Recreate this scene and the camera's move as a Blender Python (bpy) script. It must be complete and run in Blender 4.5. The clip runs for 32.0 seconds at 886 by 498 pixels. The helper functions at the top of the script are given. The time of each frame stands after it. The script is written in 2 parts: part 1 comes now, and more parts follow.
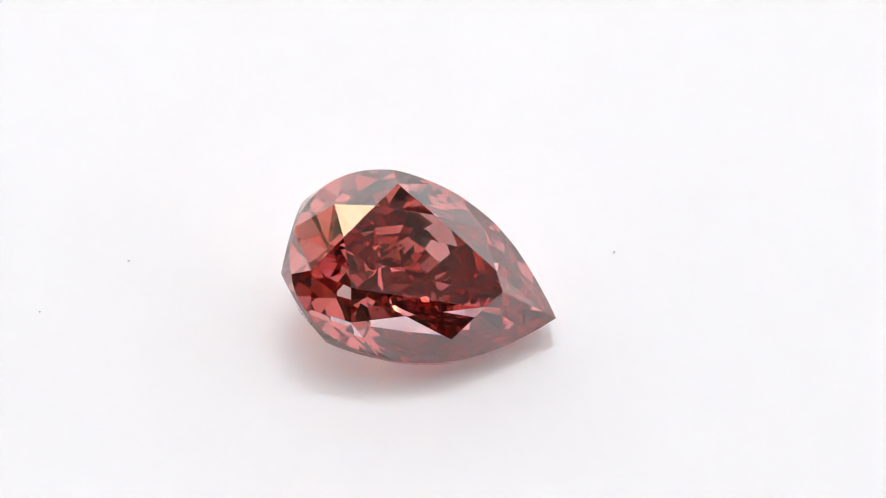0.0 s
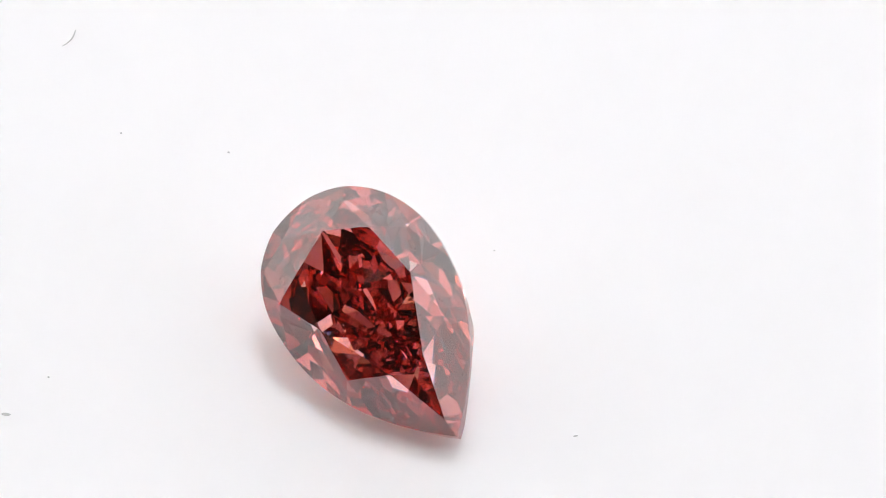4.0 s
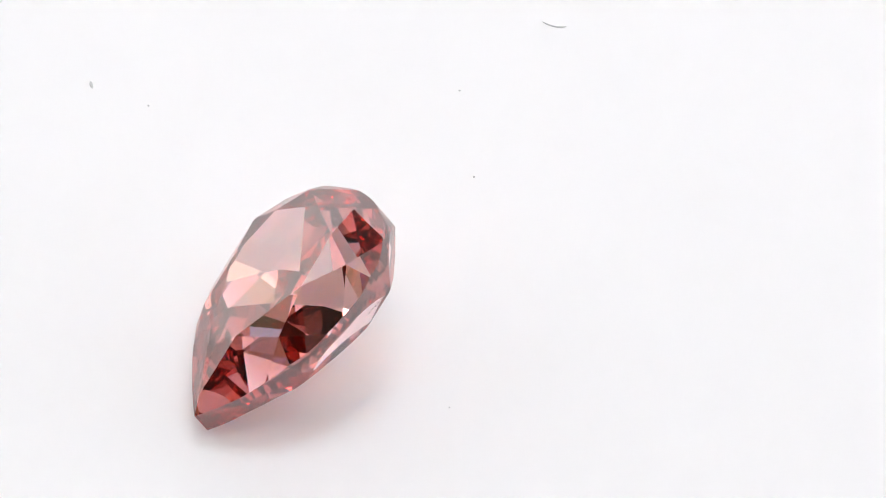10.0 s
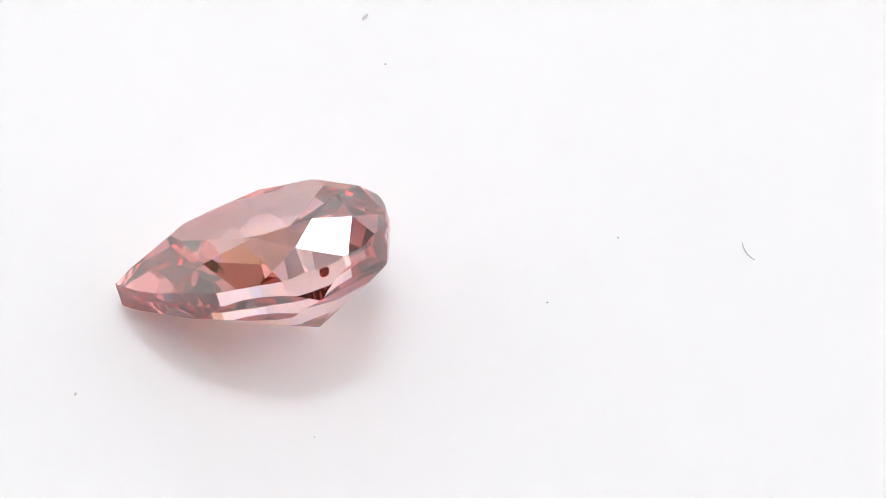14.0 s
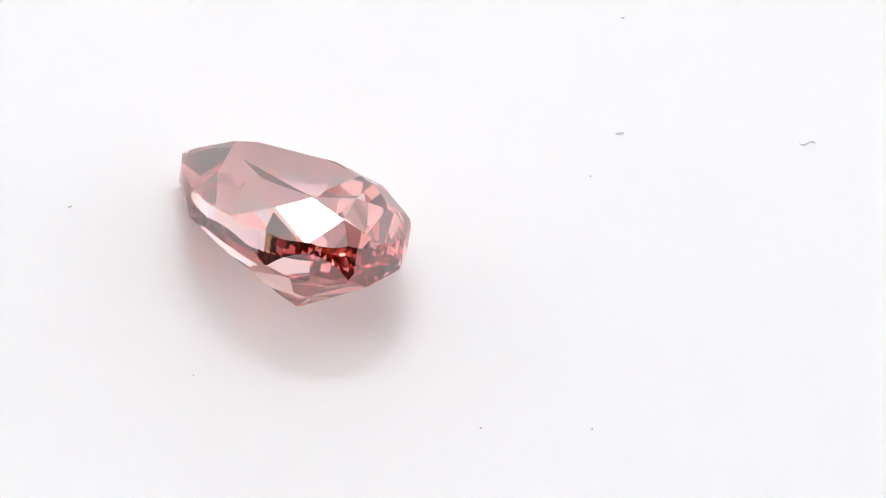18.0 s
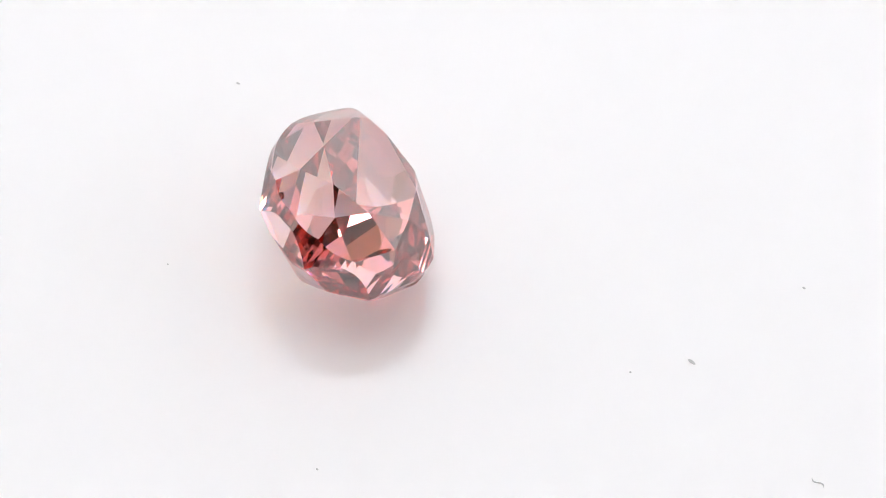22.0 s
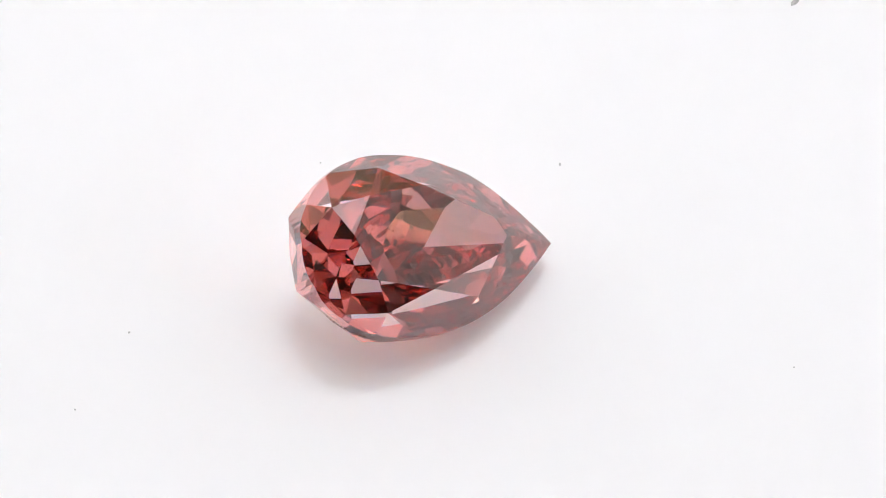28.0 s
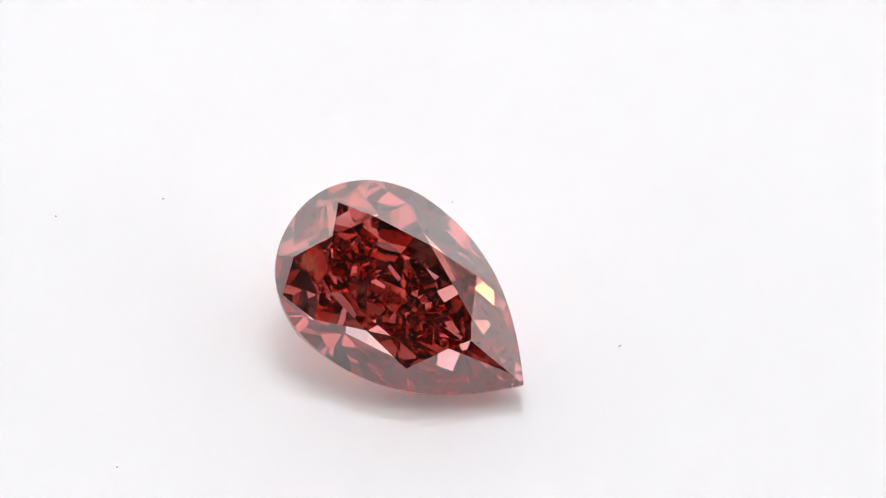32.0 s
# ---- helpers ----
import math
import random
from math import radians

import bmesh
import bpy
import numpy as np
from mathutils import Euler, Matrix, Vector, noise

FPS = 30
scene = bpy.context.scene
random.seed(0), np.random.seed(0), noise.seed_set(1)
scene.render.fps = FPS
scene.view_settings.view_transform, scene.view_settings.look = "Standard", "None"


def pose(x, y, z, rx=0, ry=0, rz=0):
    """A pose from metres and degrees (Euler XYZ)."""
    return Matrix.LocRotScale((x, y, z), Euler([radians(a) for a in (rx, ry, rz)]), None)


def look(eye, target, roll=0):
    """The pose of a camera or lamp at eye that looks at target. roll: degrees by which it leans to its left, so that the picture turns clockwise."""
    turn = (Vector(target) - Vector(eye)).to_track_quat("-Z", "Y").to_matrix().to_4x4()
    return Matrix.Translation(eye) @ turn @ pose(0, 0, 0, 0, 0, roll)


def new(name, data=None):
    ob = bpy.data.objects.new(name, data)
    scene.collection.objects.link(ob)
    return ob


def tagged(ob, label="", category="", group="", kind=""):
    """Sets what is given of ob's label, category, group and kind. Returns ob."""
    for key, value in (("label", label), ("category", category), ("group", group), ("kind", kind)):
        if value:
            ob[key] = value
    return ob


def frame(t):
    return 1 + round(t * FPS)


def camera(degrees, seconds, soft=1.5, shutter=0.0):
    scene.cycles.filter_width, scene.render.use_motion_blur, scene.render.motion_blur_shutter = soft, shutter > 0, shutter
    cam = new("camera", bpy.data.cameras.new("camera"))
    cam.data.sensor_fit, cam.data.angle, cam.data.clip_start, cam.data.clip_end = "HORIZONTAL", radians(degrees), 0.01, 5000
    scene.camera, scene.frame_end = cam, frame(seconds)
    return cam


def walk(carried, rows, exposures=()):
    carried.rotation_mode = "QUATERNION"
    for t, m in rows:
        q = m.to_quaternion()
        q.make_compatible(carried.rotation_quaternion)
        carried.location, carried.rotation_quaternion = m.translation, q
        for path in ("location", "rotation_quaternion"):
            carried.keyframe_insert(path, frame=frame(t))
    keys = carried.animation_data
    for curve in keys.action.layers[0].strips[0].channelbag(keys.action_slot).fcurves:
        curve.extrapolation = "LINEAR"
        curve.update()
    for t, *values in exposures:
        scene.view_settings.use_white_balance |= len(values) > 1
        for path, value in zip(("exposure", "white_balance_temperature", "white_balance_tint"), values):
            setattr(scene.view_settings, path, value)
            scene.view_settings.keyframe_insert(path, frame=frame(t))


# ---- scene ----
cam = camera(4.0, 32.0, soft=0.5)
VIEW = look((0.0, -0.243493, 0.322523), (0.003298, 0.002343, 0.0), 4.810)
walk(cam, [(0.0, VIEW), (32.0, VIEW)], exposures=[(0.0, 0.0), (32.0, 0.0)])

# ---- light ----
world = bpy.data.worlds.new("world")
world.use_nodes = True
world.node_tree.nodes["Background"].inputs[0].default_value = (0.02, 0.02, 0.022, 1)
world.node_tree.nodes["Background"].inputs[1].default_value = 1.0
scene.world = world
scene.cycles.caustics_refractive, scene.cycles.caustics_reflective, scene.cycles.blur_glossy = True, True, 0.0
scene.cycles.max_bounces, scene.cycles.transmission_bounces, scene.cycles.glossy_bounces = 40, 40, 40
PANEL_POWER, EDGE_POWER, WALL_GLOW, CEILING_FILL, PLATE_FILL = 14.0, 4.7, 0.67, 1.015, 0.085

MM = 0.001


# ---- materials ----
def material(name):
    m = bpy.data.materials.new(name)
    m.use_nodes = True
    nt = m.node_tree
    return m, nt, nt.nodes["Principled BSDF"]


def node(nt, kind, **values):
    n = nt.nodes.new(kind)
    for k, v in values.items():
        n.inputs[k].default_value = v
    return n


def painted(name, low, high, rough, scale, bump=0.05, spec=0.5):
    """A painted or moulded surface with stains at one scale and grain at another."""
    m, nt, bsdf = material(name)
    tc = node(nt, "ShaderNodeTexCoord")
    stain = node(nt, "ShaderNodeTexNoise", Scale=scale, Detail=5.0, Roughness=0.6)
    grain = node(nt, "ShaderNodeTexNoise", Scale=scale * 14, Detail=3.0)
    ramp = node(nt, "ShaderNodeMix")
    ramp.data_type = "RGBA"
    ramp.inputs[6].default_value, ramp.inputs[7].default_value = (*low, 1), (*high, 1)
    b = node(nt, "ShaderNodeBump", Strength=bump, Distance=0.00005)
    for n in (stain, grain):
        nt.links.new(tc.outputs["Object"], n.inputs["Vector"])
    nt.links.new(stain.outputs["Fac"], ramp.inputs[0])
    nt.links.new(ramp.outputs[2], bsdf.inputs["Base Color"])
    nt.links.new(grain.outputs["Fac"], b.inputs["Height"])
    nt.links.new(b.outputs["Normal"], bsdf.inputs["Normal"])
    bsdf.inputs["Roughness"].default_value = rough
    bsdf.inputs["Specular IOR Level"].default_value = spec
    return m


FIRE = ((2.408, (1.0, 0.78, 0.45)), (2.446, (0.0, 0.22, 0.55)))  # refraction of the long and the short waves


# the stretches, in millimetres along the stone's axis and out from its middle, over which the painted tint pales, and
# how far
# tint by place stands in for light absorbed along its path in the stone
POINT_FADE, RIM_FADE = (1.5, 5.0, 1.0), (2.1, 3.2, 0.8)


def gem_material(name, through_tint, inner_tint, rough, axes, start):
    """Fancy pink diamond: tinted refraction split into fire, and a gloss by Fresnel that is clear outside and red where
    light is trapped. Both tints are pairs set by place, in lieu of absorption along the path: deep where the stone is
    thick and paler where it thins out to the point and the girdle."""
    m, nt, bsdf = material(name)
    nt.nodes.remove(bsdf)
    out = nt.nodes["Material Output"]
    tc = node(nt, "ShaderNodeTexCoord")
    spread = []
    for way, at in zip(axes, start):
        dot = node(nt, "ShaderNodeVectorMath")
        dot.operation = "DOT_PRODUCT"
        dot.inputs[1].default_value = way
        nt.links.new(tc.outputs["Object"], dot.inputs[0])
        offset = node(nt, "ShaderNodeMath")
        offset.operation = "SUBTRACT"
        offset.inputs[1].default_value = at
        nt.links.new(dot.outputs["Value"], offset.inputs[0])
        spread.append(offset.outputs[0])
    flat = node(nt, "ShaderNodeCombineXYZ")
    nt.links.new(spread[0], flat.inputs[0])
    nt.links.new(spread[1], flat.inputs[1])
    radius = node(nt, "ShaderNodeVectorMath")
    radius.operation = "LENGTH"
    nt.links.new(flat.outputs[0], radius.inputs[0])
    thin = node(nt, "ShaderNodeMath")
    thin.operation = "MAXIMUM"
    for k, (value, (near, far, most)) in enumerate(((spread[0], POINT_FADE), (radius.outputs["Value"], RIM_FADE))):
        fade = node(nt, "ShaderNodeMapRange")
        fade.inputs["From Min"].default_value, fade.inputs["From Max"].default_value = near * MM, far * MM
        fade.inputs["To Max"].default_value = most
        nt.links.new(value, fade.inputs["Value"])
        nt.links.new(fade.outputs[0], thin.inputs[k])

    def blend(fac, low, high):
        mix = node(nt, "ShaderNodeMix")
        mix.data_type = "RGBA"
        nt.links.new(fac, mix.inputs[0])
        for socket, value in ((mix.inputs[6], low), (mix.inputs[7], high)):
            if isinstance(value, tuple):
                socket.default_value = (*value, 1)
            else:
                nt.links.new(value, socket)
        return mix.outputs[2]

    refr = node(nt, "ShaderNodeAddShader")
    for k, (ior, share) in enumerate(FIRE):
        ray = node(nt, "ShaderNodeBsdfRefraction", Roughness=rough, IOR=ior)
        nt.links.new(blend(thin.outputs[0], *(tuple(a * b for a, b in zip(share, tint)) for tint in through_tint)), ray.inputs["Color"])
        nt.links.new(ray.outputs[0], refr.inputs[k])
    gloss = node(nt, "ShaderNodeBsdfGlossy", Roughness=rough)
    fres = node(nt, "ShaderNodeFresnel", IOR=2.417)
    total = node(nt, "ShaderNodeMapRange")
    total.inputs["From Min"].default_value, total.inputs["From Max"].default_value = 0.75, 0.98
    mix = node(nt, "ShaderNodeMixShader")
    nt.links.new(fres.outputs[0], total.inputs["Value"])
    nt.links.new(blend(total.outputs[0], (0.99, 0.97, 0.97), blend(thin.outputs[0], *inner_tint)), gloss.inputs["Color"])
    nt.links.new(fres.outputs[0], mix.inputs[0])
    nt.links.new(refr.outputs[0], mix.inputs[1])
    nt.links.new(gloss.outputs[0], mix.inputs[2])
    nt.links.new(mix.outputs[0], out.inputs["Surface"])
    return m


def glowing(name, colour, strength):
    m, nt, bsdf = material(name)
    bsdf.inputs["Emission Color"].default_value = (*colour, 1)
    bsdf.inputs["Emission Strength"].default_value = strength
    bsdf.inputs["Base Color"].default_value = (0.8, 0.8, 0.8, 1)
    return m


WHITE_ACRYLIC = painted("white_acrylic", (0.875, 0.872, 0.885), (0.893, 0.89, 0.905), 0.38, 60.0, 0.02)
acrylic = WHITE_ACRYLIC.node_tree.nodes["Principled BSDF"]
acrylic.inputs["Subsurface Weight"].default_value = 0.4
acrylic.inputs["Subsurface Radius"].default_value = (1.0, 1.0, 1.0)
acrylic.inputs["Subsurface Scale"].default_value = 0.0018
# faint warm plate glow, added to lift the shadow under the stone
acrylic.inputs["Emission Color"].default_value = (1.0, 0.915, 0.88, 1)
acrylic.inputs["Emission Strength"].default_value = PLATE_FILL
CREAM_WALL = painted("cream_wall_paint", (0.42, 0.32, 0.20), (0.50, 0.39, 0.26), 0.7, 9.0)
DIM_WALL = painted("dim_white_cloth", (0.52, 0.475, 0.46), (0.60, 0.55, 0.535), 0.7, 9.0)
WHITE_WALL = painted("white_wall_paint", (0.78, 0.77, 0.76), (0.84, 0.83, 0.82), 0.6, 9.0)
LIT_BACK = glowing("lit_white_cloth", (0.96, 0.965, 0.995), WALL_GLOW * 1.05)
LIT_WEST = glowing("lit_warm_white_cloth", (0.97, 0.91, 0.87), WALL_GLOW)
LIT_EAST = glowing("lit_cool_white_cloth", (0.96, 0.94, 0.97), WALL_GLOW)
GREY_CLOTH = painted("warm_grey_cloth", (0.05, 0.042, 0.04), (0.075, 0.064, 0.06), 0.9, 12.0)
# overhead glow out of view, added as fill to soften the stone's shadow
FILL_CLOTH = glowing("ceiling_fill_cloth", (0.925, 0.94, 0.985), CEILING_FILL)
DARK_CLOTH = painted("charcoal_cloth", (0.018, 0.017, 0.017), (0.035, 0.033, 0.032), 0.9, 12.0)
EDGE_GLOW = glowing("phosphor_edge_glow", (1.0, 0.88, 0.42), EDGE_POWER)
WARM_GLOW = glowing("warm_lamp_glow", (1.0, 0.86, 0.50), 4.6)
PANEL_GLOW = glowing("panel_glow", (0.905, 0.965, 1.075), PANEL_POWER)
CRYSTAL_RED = painted("red_crystal", (0.70, 0.20, 0.17), (0.97, 0.66, 0.60), 0.12, 9000.0, 0.3)
CRYSTAL_RED.node_tree.nodes["Principled BSDF"].inputs["Metallic"].default_value = 1.0
PALE_CRYSTAL = painted("pale_crystal", (0.85, 0.78, 0.78), (0.95, 0.92, 0.92), 0.25, 9000.0)
PALE_CRYSTAL.node_tree.nodes["Principled BSDF"].inputs["Metallic"].default_value = 1.0
PIT_RIM = painted("reddish_pit_rim", (0.24, 0.07, 0.06), (0.36, 0.13, 0.11), 0.6, 9000.0)
INK = painted("etched_brown_marks", (0.15, 0.08, 0.07), (0.28, 0.15, 0.13), 0.8, 9000.0)
GREY_DUST = painted("grey_dust", (0.50, 0.50, 0.51), (0.69, 0.68, 0.68), 0.9, 4000.0)


# ---- building helpers ----
def mesh_object(name, bm, mat, parent=None, label=""):
    me = bpy.data.meshes.new(name)
    bm.to_mesh(me)
    bm.free()
    me.materials.append(mat)
    ob = new(name, me)
    if parent:
        ob.parent = parent
    return tagged(ob, label)


def part(name, bm, mat, parent, label=""):
    return mesh_object(name, bm, mat, parent, label)


def slab(lo, hi, bevel=0.0):
    bm = bmesh.new()
    bmesh.ops.create_cube(bm, size=1.0)
    for v in bm.verts:
        v.co = [(a + b) / 2 + c * (b - a) for a, b, c in zip(lo, hi, v.co)]
    if bevel:
        bmesh.ops.bevel(bm, geom=bm.edges[:], offset=bevel, segments=2, affect="EDGES")
    return bm


# ---- the plain enclosure ----
OPEN_EAST, ROOF = -0.150, -0.11
HX, BACK, FRONT, OPEN, TOP, LIT, WALL = 0.25, 0.25, -0.60, -0.09, 0.40, 0.215, 0.006


def enclosure():
    def wall(name, lo, hi, mat, label, category="wall"):
        tagged(mesh_object(name, slab(lo, hi), mat), label, category, kind="structure")

    wall("floor", (-HX, FRONT, -0.012), (HX, BACK, -0.0045), WHITE_WALL, "plain white floor under the turning plate", "floor")
    wall("wall_back", (-HX, BACK, -0.012), (HX, BACK + WALL, LIT), LIT_BACK, "plain white back wall, lit from behind")
    wall("wall_back_middle", (-HX, BACK, LIT), (HX, BACK + WALL, 0.275), CREAM_WALL, "plain cream middle of the back wall")
    wall("wall_back_upper", (-HX, BACK, 0.275), (HX, BACK + WALL, TOP), GREY_CLOTH, "warm grey cloth on the upper back wall")
    for name, x0, x1, y0, lit in (("wall_west", -HX - WALL, -HX, OPEN, LIT_WEST), ("wall_east", HX, HX + WALL, OPEN_EAST, LIT_EAST)):
        upper, tone = (CREAM_WALL, "cream") if x0 < 0 else (DIM_WALL, "off-white")
        wall(name, (x0, y0, -0.012), (x1, BACK + WALL, LIT), lit, "plain white side wall, lit from behind")
        wall(name + "_upper", (x0, y0, LIT), (x1, BACK + WALL, TOP), upper, "plain " + tone + " upper side wall")
        wall(name + "_front", (x0, FRONT, -0.012), (x1, y0, TOP), GREY_CLOTH, "warm grey cloth wall beside the camera")
    wall("wall_front", (-HX - WALL, FRONT - WALL, -0.012), (HX + WALL, FRONT, TOP), GREY_CLOTH, "warm grey cloth wall behind the camera")
    wall("ceiling", (-HX - WALL, ROOF, TOP), (HX + WALL, BACK + WALL, TOP + WALL), FILL_CLOTH, "unseen white cloth ceiling with added fill glow", "ceiling")
    wall("ceiling_east", (0.17, OPEN_EAST, TOP), (HX + WALL, ROOF, TOP + WALL), DIM_WALL, "plain off-white ceiling strip", "ceiling")
    wall("ceiling_front_east", (0.17, FRONT - WALL, TOP), (HX + WALL, OPEN_EAST, TOP + WALL), DARK_CLOTH,
         "dark cloth ceiling above the camera", "ceiling")
    wall("ceiling_front", (-HX - WALL, FRONT - WALL, TOP), (0.17, ROOF, TOP + WALL), DARK_CLOTH,
         "dark cloth ceiling above the camera", "ceiling")


def light_panel(x0, x1, y0, y1, edge, rim_w, label, glow=None):
    """A flat lamp under the ceiling: housing, bright diffuser and a yellowish rim where the diffuser ends."""
    lamp = tagged(new("light_panel"), label, "lamp", "lamps under the ceiling")
    cx, cy, hx, hy = (x0 + x1) / 2, (y0 + y1) / 2, (x1 - x0) / 2, (y1 - y0) / 2
    lamp.location = (cx, cy, TOP)
    rx, ry = hx + edge, hy + edge
    part("housing", slab((-rx - rim_w, -ry - rim_w, -0.010), (rx + rim_w, ry + rim_w, 0.0), 0.001), DARK_CLOTH, lamp, "flat dark housing")
    part("diffuser", slab((-hx, -hy, -0.0130), (hx, hy, -0.0105)), glow or PANEL_GLOW, lamp, "glowing white diffuser")
    for name, lo, hi in (("edge_strip", (-rx, -ry, -0.0125), (rx, -hy, -0.0105)), ("edge_strip", (-rx, hy, -0.0125), (rx, ry, -0.0105)),
                         ("edge_strip", (-rx, -hy, -0.0125), (-hx, hy, -0.0105)), ("edge_strip", (hx, -hy, -0.0125), (rx, hy, -0.0105))):
        part(name, slab(lo, hi), EDGE_GLOW, lamp, "yellowish glowing rim")


def turntable():
    bm = bmesh.new()
    bmesh.ops.create_cone(bm, cap_ends=True, segments=192, radius1=0.085, radius2=0.085, depth=0.004)
    bmesh.ops.translate(bm, vec=(0, 0, -0.002), verts=bm.verts)
    rim = [e for e in bm.edges if abs(e.verts[0].co.z - e.verts[1].co.z) < 1e-6 and len(e.link_faces) == 2]
    bmesh.ops.bevel(bm, geom=rim, offset=0.0005, segments=3, affect="EDGES")
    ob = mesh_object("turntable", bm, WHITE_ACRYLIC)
    return tagged(ob, "round white acrylic turntable with added fill glow, slowly turning", "turntable")


# ---- the stone ----
# Sizes in millimetres, in the stone's own space: x to the point, z out of the table.
HEAD, POINT, HALF_A, HALF_B = 3.289, 5.720, 2.869, 3.066
WING, ROUND, ROUND_B = 2.237, 2.007, 2.2
GIRDLE, TABLE_Z, DEPTH = 0.717, 1.497, 2.634
BREAK_Z, BREAK_R = 0.374, 0.918
CULET = (0.018, -0.079)
MAINS = (0.0, 50.163, 102.267, 140.914, 180.0)
TABLE_A, TABLE_R = (0.0, 50.163, 102.267, 147.5, 180.0), (0.588, 0.588, 0.588, 0.648, 0.616)
MID_A, MID_R = ((25.08, 76.2, 121.6), (25.08, 72.3, 121.6)), ((0.818, 0.818, 0.818), (0.845, 0.822, 0.818))
MID_Z, NOSE = ((1.108, 1.108, 1.108), (1.04, 1.108, 1.108)), (5.13, 0.69)
RIDGES = (22.0, 72.5, 121.6, 160.5)
BELLIES = (1.286, 1.153, 1.171, 1.047, 1.690)


def rim(angle):
    """The outline at an angle from the round head (0) to the point (180); negative on the other side."""
    side = -1 if angle < 0 else 1
    c = -math.cos(radians(abs(angle)))
    half = HALF_A if side > 0 else HALF_B
    if c > 0:
        return Vector((POINT * c, side * half * (1 - c ** WING), 0))
    r = ROUND if side > 0 else ROUND_B
    return Vector((HEAD * c, side * half * max(0.0, 1 - (-c) ** r) ** (1 / r), 0))


def along(angle):
    """The outline's direction there."""
    if abs(angle) < 0.01 or abs(angle) > 179.99:
        return Vector((0, 1, 0))
    return (rim(angle + 0.5 * (1 if angle > 0 else -1)) - rim(angle - 0.5 * (1 if angle > 0 else -1))).normalized()


def belly(angle):
    """How far the pavilion swells at half its depth, from head to point."""
    for k in range(4):
        if angle <= MAINS[k + 1]:
            w = (angle - MAINS[k]) / (MAINS[k + 1] - MAINS[k])
            return BELLIES[k] * (1 - w) + BELLIES[k + 1] * w
    return BELLIES[4]


HALVES = 1.174
# Heights at which the ridges of the pavilion meet the girdle, and the tops of the break facets between them.
CORNERS = (-0.72, -0.70, -0.62, -0.50)
ARCS = (0.06, 0.03, 0.0, -0.05)


def facet_planes():
    planes = []

    def add(a, b, c):
        n = (b - a).cross(c - a).normalized()
        if n.dot(a - Vector((0.3, 0, 0))) < 0:
            n = -n
        planes.append((a, n))

    up = lambda v, z: Vector((v.x, v.y, z))
    planes.append((Vector((0, 0, TABLE_Z)), Vector((0, 0, 1))))
    mids = RIDGES
    low = -GIRDLE / 2
    culet = Vector((*CULET, low - DEPTH))
    nose = Vector((NOSE[0], 0, NOSE[1]))
    for side in (1, -1):
        t = [up(rim(side * (a or 0.001)) * r, TABLE_Z) for a, r in zip(TABLE_A, TABLE_R)]
        flank = 0 if side > 0 else 1
        m = [up(rim(side * a) * r, z) for a, r, z in zip(MID_A[flank], MID_R[flank], MID_Z[flank])]
        for k in range(3):
            add(t[k], t[k + 1], m[k])
            for a in (MAINS[k], MAINS[k + 1]):
                h = side * (a + MID_A[flank][k]) / 2
                g = up(rim(h), GIRDLE / 2)
                add(g, g + along(h), m[k])
        for k in (1, 2):
            add(t[k], m[k - 1], m[k])
        # towards the point the facets run together on a ridge from the table to the nose
        add(t[3], t[4], nose)
        add(t[3], m[2], nose)
        add(nose, up(rim(side * 150), GIRDLE / 2 - 0.04), up(rim(side * 177), GIRDLE / 2 - 0.05))
        # pavilion
        for k, a in enumerate(MAINS):
            if k == 4 or side < 0 and k == 0:
                continue
            a = side * (a or 0.001)
            p = up(rim(a) * 0.5 * BELLIES[k], low - DEPTH / 2) + Vector((*CULET, 0)) * 0.5
            add(culet, p, p + along(a))
        for k in range(4):
            corner = up(rim(side * mids[k]), CORNERS[k])
            for h in ((MAINS[k] + mids[k]) / 2, (MAINS[k + 1] + mids[k]) / 2):
                h *= side
                p = up(rim(h) * 0.5 * belly(abs(h)) * HALVES, low - DEPTH / 2) + Vector((*CULET, 0)) * 0.5
                add(corner, corner + along(h), p)
        # narrow facets along the ridges
        for a in mids:
            a *= side
            k = up(rim(a) * 0.5 * belly(abs(a)), low - DEPTH / 2) + Vector((*CULET, 0)) * 0.5
            add(culet + Vector((0, 0, 0.02)), k * 0.985, k * 0.985 + along(a))
        # small extra facets towards the point
        for a, w in ((112, 0.985), (126, 0.975), (154, 0.97), (164, 0.96), (171, 0.95)):
            a *= side
            g = up(rim(a), CORNERS[2] if a * side < 140 else CORNERS[3])
            k = up(rim(a) * 0.5 * belly(abs(a)) * w, low - DEPTH / 2) + Vector((*CULET, 0)) * 0.5
            add(g, k, g + along(a))
        # steep break facets under the girdle, one from corner to corner
        for k in range(4):
            if k or side > 0:
                before = up(rim(side * mids[k - 1]), CORNERS[k - 1]) if k else up(rim(-mids[0]), CORNERS[0])
                add(before, up(rim(side * mids[k]), CORNERS[k]), up(rim(side * (MAINS[k] or 0.001)), ARCS[k]))
        a = up(rim(side * mids[3]), CORNERS[3])
        add(a, a + along(side * 166), up(rim(side * 166) * BREAK_R, low - BREAK_Z))
    m0, m1 = (up(rim(side * MID_A[k][0]) * MID_R[k][0], MID_Z[k][0]) for k, side in ((0, 1), (1, -1)))
    add(up(rim(0.001) * TABLE_R[0], TABLE_Z), m0, m1)
    return planes


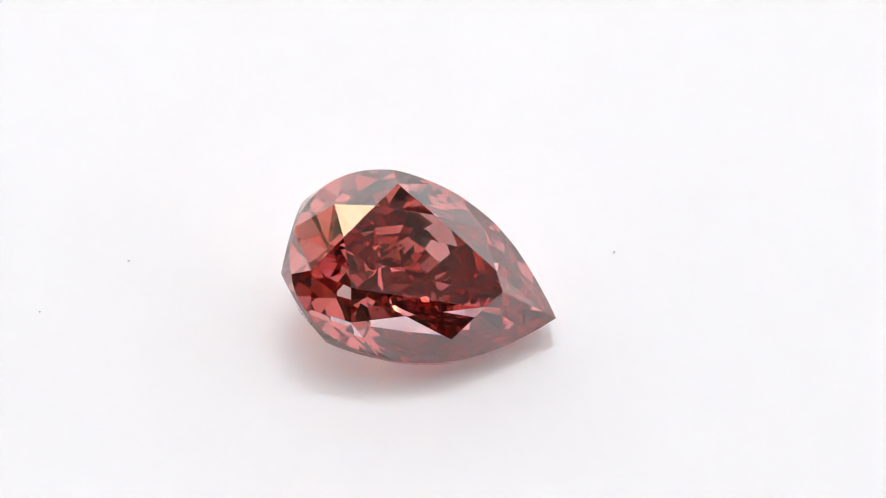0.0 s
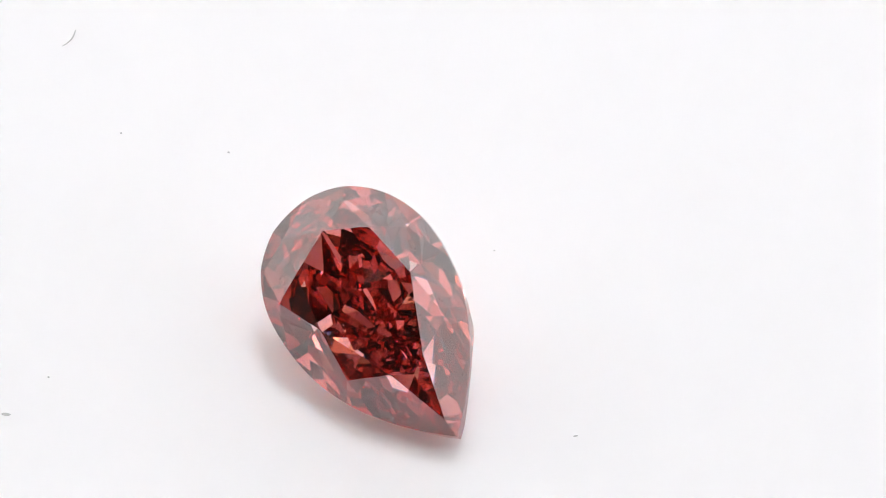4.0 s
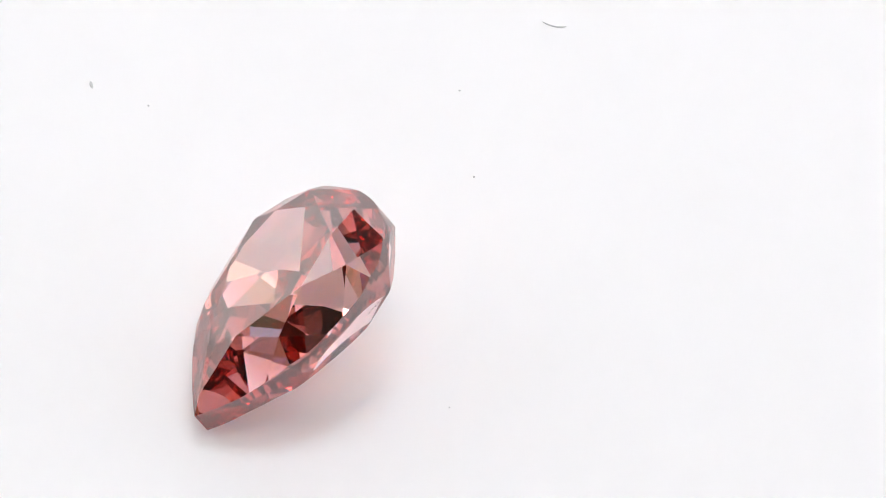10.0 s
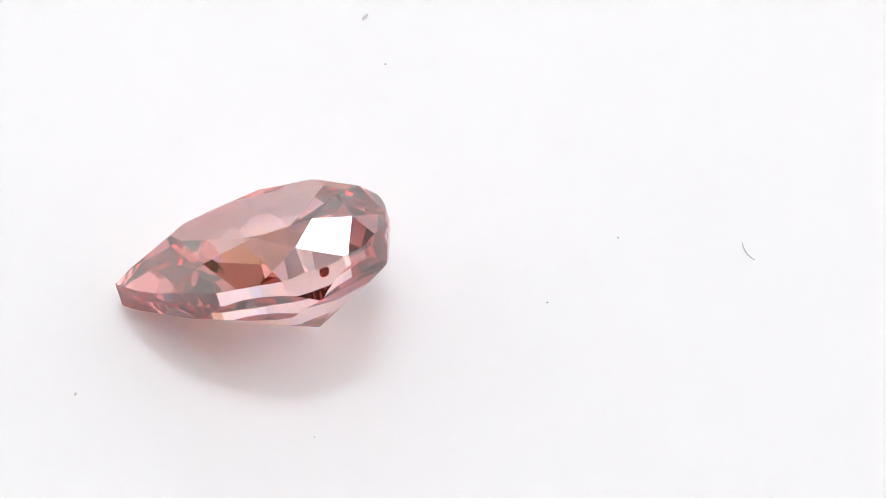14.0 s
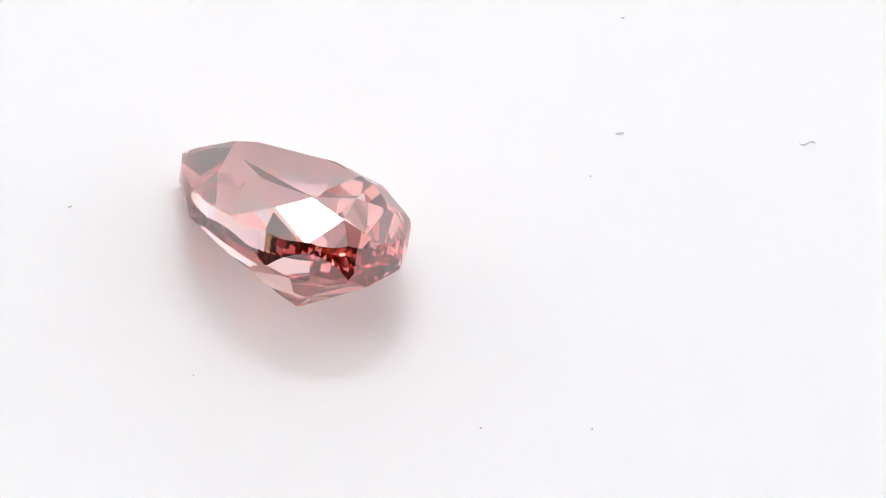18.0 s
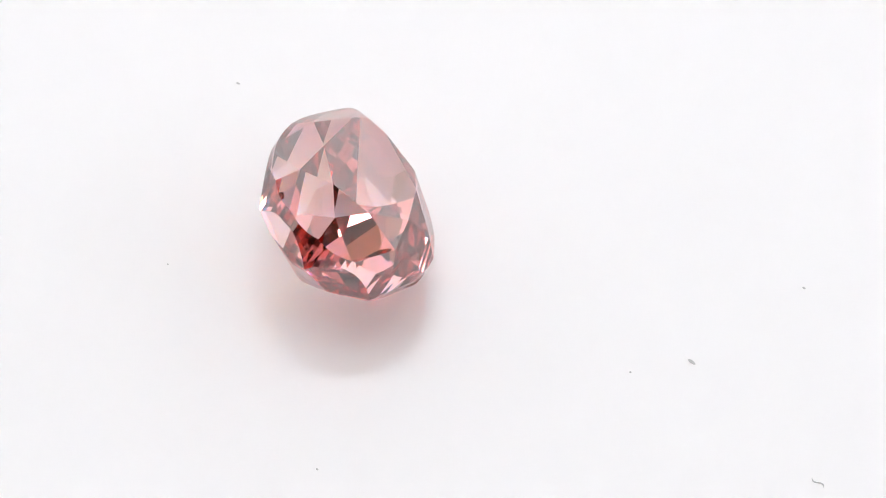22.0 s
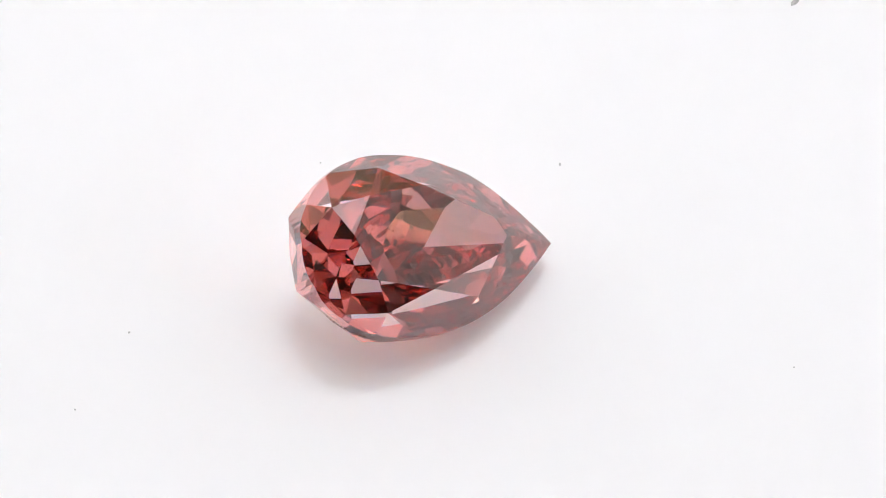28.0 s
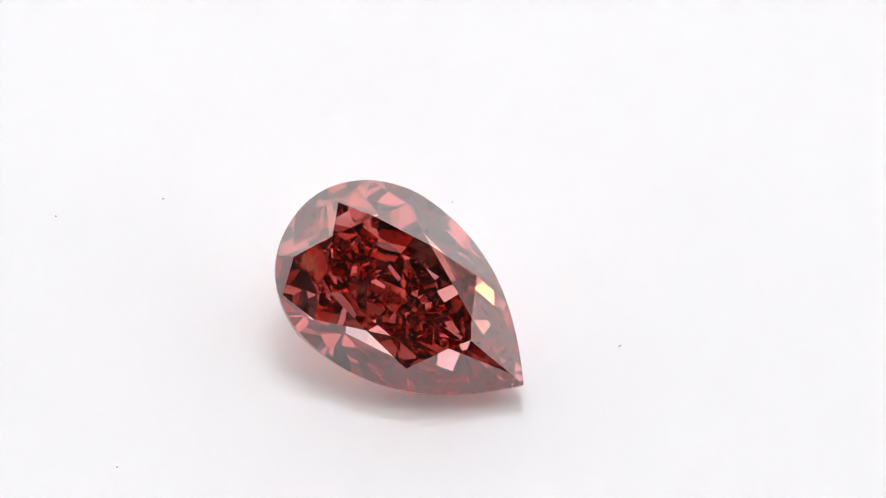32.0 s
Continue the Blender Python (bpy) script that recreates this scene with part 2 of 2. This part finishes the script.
def cut_stone():
    bm = bmesh.new()
    steps = 48
    ring = [rim(-180 + 360 * i / (2 * steps)) for i in range(2 * steps)]
    base = [bm.verts.new((v.x, v.y, -4)) for v in ring]
    f = bm.faces.new(base)
    top = bmesh.ops.extrude_face_region(bm, geom=[f])["geom"]
    bmesh.ops.translate(bm, vec=(0, 0, 8), verts=[v for v in top if isinstance(v, bmesh.types.BMVert)])
    bmesh.ops.recalc_face_normals(bm, faces=bm.faces)
    for co, n in facet_planes():
        got = bmesh.ops.bisect_plane(bm, geom=bm.verts[:] + bm.edges[:] + bm.faces[:], dist=1e-6,
                                     plane_co=co, plane_no=n, clear_outer=True)
        edges = [e for e in got["geom_cut"] if isinstance(e, bmesh.types.BMEdge)]
        if len(edges) > 2:
            bmesh.ops.contextual_create(bm, geom=edges)
    bmesh.ops.remove_doubles(bm, verts=bm.verts, dist=0.004)
    bmesh.ops.recalc_face_normals(bm, faces=bm.faces)
    bmesh.ops.scale(bm, vec=(MM, MM, MM), verts=bm.verts)
    return bm


TILT = Matrix(((0.94386, 0.20877, 0.25600), (-0.06569, 0.87811, -0.47392), (-0.32374, 0.43050, 0.84253)))


def diamond():
    bm = cut_stone()
    place = Matrix.Translation(Vector((1.5398, -0.2657, 2.5166)) * MM) @ TILT.to_4x4()
    world_pts = [place @ v.co for v in bm.verts]
    lowest = min(world_pts, key=lambda v: v.z)
    base = Vector((lowest.x, lowest.y, 0))
    place = Matrix.Translation((-base.x, -base.y, -lowest.z + 0.000004)) @ place
    bm.transform(place)
    ob = tagged(new("diamond"), "pear-cut pinkish red diamond lying tilted on its pavilion", "gemstone")
    axis = TILT.col[2]

    def pick(test):
        out = bm.copy()
        out.normal_update()
        bmesh.ops.delete(out, geom=[f for f in out.faces if not test(f.normal.dot(axis))], context="FACES")
        return out

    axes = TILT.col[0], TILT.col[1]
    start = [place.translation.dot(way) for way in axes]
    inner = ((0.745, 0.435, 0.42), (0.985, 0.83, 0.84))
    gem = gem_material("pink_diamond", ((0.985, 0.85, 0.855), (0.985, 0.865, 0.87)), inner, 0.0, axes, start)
    # deeper exit tint on the pavilion stands in for absorption through the whole stone
    gem_long_path = gem_material("long_path_diamond", ((0.945, 0.795, 0.795), (0.96, 0.78, 0.785)), inner, 0.0, axes, start)
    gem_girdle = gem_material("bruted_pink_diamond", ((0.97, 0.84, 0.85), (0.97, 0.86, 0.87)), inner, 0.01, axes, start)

    part("crown", pick(lambda z: 0.1 < z < 0.995), gem, ob, "pinkish red faceted crown")
    part("table_facet", pick(lambda z: z >= 0.995), gem, ob, "large flat polished table facet")
    part("girdle", pick(lambda z: abs(z) <= 0.1), gem_girdle, ob, "narrow frosted pink girdle")
    part("pavilion", pick(lambda z: z < -0.1), gem_long_path, ob, "pinkish red faceted pavilion, tint deepened for light absorbed in the stone")
    bm.free()
    spot = bmesh.new()
    bmesh.ops.create_icosphere(spot, subdivisions=3, radius=0.165)
    for v in spot.verts:
        v.co *= 1 + 0.3 * noise.noise(v.co * 9)
    spot.transform(place @ Matrix.Scale(MM, 4) @ Matrix.Translation((-1.27, 2.43, 0.18)))
    part("inclusion", spot, CRYSTAL_RED, ob, "small round reddish crystal enclosed near the girdle")
    # a cloud of pinpoint crystals, thickest under the wing facets
    planes = facet_planes()
    cloud = bmesh.new()
    luck = random.Random(5)
    while len(cloud.verts) < 34 * 12:
        p = Vector((luck.gauss(2.0, 1.3), luck.choice((-1, -1, 1)) * luck.uniform(0.5, 2.2), luck.uniform(-0.8, 0.6)))
        if max((p - co).dot(n) for co, n in planes) < -0.12 and abs(p.y) < 0.9 * abs(rim(math.degrees(math.acos(-p.x / (POINT if p.x > 0 else HEAD)))).y):
            bmesh.ops.create_icosphere(cloud, subdivisions=1, radius=luck.uniform(0.009, 0.020), matrix=Matrix.Translation(p))
    cloud.transform(place @ Matrix.Scale(MM, 4))
    part("pinpoints", cloud, PALE_CRYSTAL, ob, "cloud of pale pinpoint crystals inside the stone")
    pit = bmesh.new()
    facet = Matrix.Translation((-2.785, 0.225, 0.842)) @ Vector((-0.61, 0.0, 0.79)).to_track_quat("Z", "Y").to_matrix().to_4x4()
    turns = 14
    rings = []
    for i in range(turns):
        a = 2 * math.pi * i / turns
        r = 0.042 + 0.010 * math.sin(3 * a + 0.6)
        rings.append([pit.verts.new(((r + w * 0.011) * math.cos(a), (r + w * 0.011) * math.sin(a) * 1.25, h)) for w, h in ((-1, 0.0), (0, 0.006), (1, 0.0))])
    for i in range(turns - 2):
        for k in (0, 1):
            pit.faces.new((rings[i][k], rings[i + 1][k], rings[i + 1][k + 1], rings[i][k + 1]))
    pit.transform(place @ Matrix.Scale(MM, 4) @ facet)
    part("pit", pit, PIT_RIM, ob, "tiny round pit with a reddish rim on a crown facet")
    marks = bmesh.new()
    for i in range(11):
        a = -44 - 2.6 * i
        p, d = rim(a) * 1.001, along(a)
        n = Vector((d.y, -d.x, 0)) * (1 if d.cross(Vector((0, 0, 1))).dot(p) > 0 else -1)
        tall = 0.05 + 0.04 * ((i * 7) % 3)
        got = bmesh.ops.create_cube(marks, size=1.0)["verts"]
        m = Matrix((d, n, (0, 0, 1))).transposed().to_4x4()
        m.translation = p
        for v in got:
            v.co = m @ Vector((v.co.x * 0.07, v.co.y * 0.012, v.co.z * tall - 0.1))
    marks.transform(place @ Matrix.Scale(MM, 4))
    part("inscription", marks, INK, ob, "row of tiny brown etched marks on the girdle")
    return ob, base


# ---- dust on the plate ----
U = 0.018 * MM


def dust(x, y, length, width, turn):
    bm = bmesh.new()
    bmesh.ops.create_icosphere(bm, subdivisions=2, radius=1.0)
    for v in bm.verts:
        k = 1 + 0.45 * noise.noise(v.co * 1.7 + Vector((x, y, 0)) * 0.01)
        v.co = Vector((v.co.x * length * k, v.co.y * width * k, (v.co.z + 1) * width * 0.5 * k)) * U / 2
    bmesh.ops.rotate(bm, matrix=Matrix.Rotation(radians(turn), 3, "Z"), verts=bm.verts)
    ob = mesh_object("dust_speck", bm, GREY_DUST)
    return tagged(ob, "tiny grey dust speck on the white plate", "dust", "specks on the plate"), Vector((x * U, y * U, 0))


def fibre(x, y, length, bend, wave, turn):
    bm = bmesh.new()
    rows, sides, last = 14, 6, None
    for i in range(rows + 1):
        s = i / rows - 0.5
        p = Vector((s * length, bend * (s * s * 4 - 0.4) + wave * math.sin(s * 6.0), 1.4))
        r = 1.5 * (1 - 0.5 * abs(2 * s) ** 3)
        ring = [bm.verts.new((p + Vector((0, math.cos(a) * r, math.sin(a) * r))) * U)
                for a in (2 * math.pi * j / sides for j in range(sides))]
        if last:
            for j in range(sides):
                bm.faces.new((last[j], last[(j + 1) % sides], ring[(j + 1) % sides], ring[j]))
        else:
            bm.faces.new(ring)
        last = ring
    bm.faces.new(last[::-1])
    bmesh.ops.recalc_face_normals(bm, faces=bm.faces)
    bmesh.ops.rotate(bm, matrix=Matrix.Rotation(radians(turn), 3, "Z"), verts=bm.verts)
    ob = mesh_object("lint_fibre", bm, GREY_DUST)
    return tagged(ob, "short curved grey lint fibre on the white plate", "lint", "fibres on the plate"), Vector((x * U, y * U, 0))


def stone_speck(x, y, z, size):
    """A dark speck lying on a facet, its place in millimetres on the plate."""
    bm = bmesh.new()
    bmesh.ops.create_icosphere(bm, subdivisions=2, radius=size)
    for v in bm.verts:
        v.co *= (1 + 0.5 * noise.noise(v.co * 60 + Vector((x, y, z)))) * MM
    ob = mesh_object("dust_speck", bm, INK)
    return tagged(ob, "tiny dark dust speck on a polished diamond facet", "dust", "specks on the diamond"), Vector((x, y, z)) * MM


enclosure()
light_panel(-0.090, 0.061, 0.122, 0.188, 0.006, 0.028, "large flat white lamp panel under the ceiling")
light_panel(-0.048, -0.030, 0.042, 0.060, 0.004, 0.003, "small flat yellowish lamp panel under the ceiling", WARM_GLOW)
for x0, x1, y0, y1 in ((0.010, 0.032, 0.030, 0.046), (-0.108, -0.092, 0.070, 0.088)):
    light_panel(x0, x1, y0, y1, 0.004, 0.003, "small flat white lamp panel under the ceiling")
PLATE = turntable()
STONE, STONE_AT = diamond()
RIDERS = [(STONE, STONE_AT)]
for row in ((-371, 52, 5, 4, 20), (-520, -75, 4, 4, 0), (487, 150, 8, 4, 70), (-170, -512, 4, 4, 0), (-150, -622, 17, 6, -130),
            (10, -833, 7, 4, 40), (84, 294, 3, 3, 0), (712, -406, 4, 3, 0), (1026, 354, 20, 10, 30)):
    RIDERS.append(dust(*row))
for row in ((3.034, -0.346, 3.838, 0.019), (4.806, -0.108, 3.156, 0.025)):
    RIDERS.append(stone_speck(*row))
RIDERS.append(fibre(-743, -16, 44, 5, 0, 110))
RIDERS.append(fibre(-418, -826, 29, 0, 4, 220))


def motions():
    rate = -11.985
    times = [i * 0.5 for i in range(65)]
    walk(PLATE, [(t, pose(0, 0, 0, 0, 0, rate * t)) for t in times])
    for ob, at in RIDERS:
        walk(ob, [(t, pose(0, 0, 0, 0, 0, rate * t) @ Matrix.Translation(at)) for t in times])


motions()
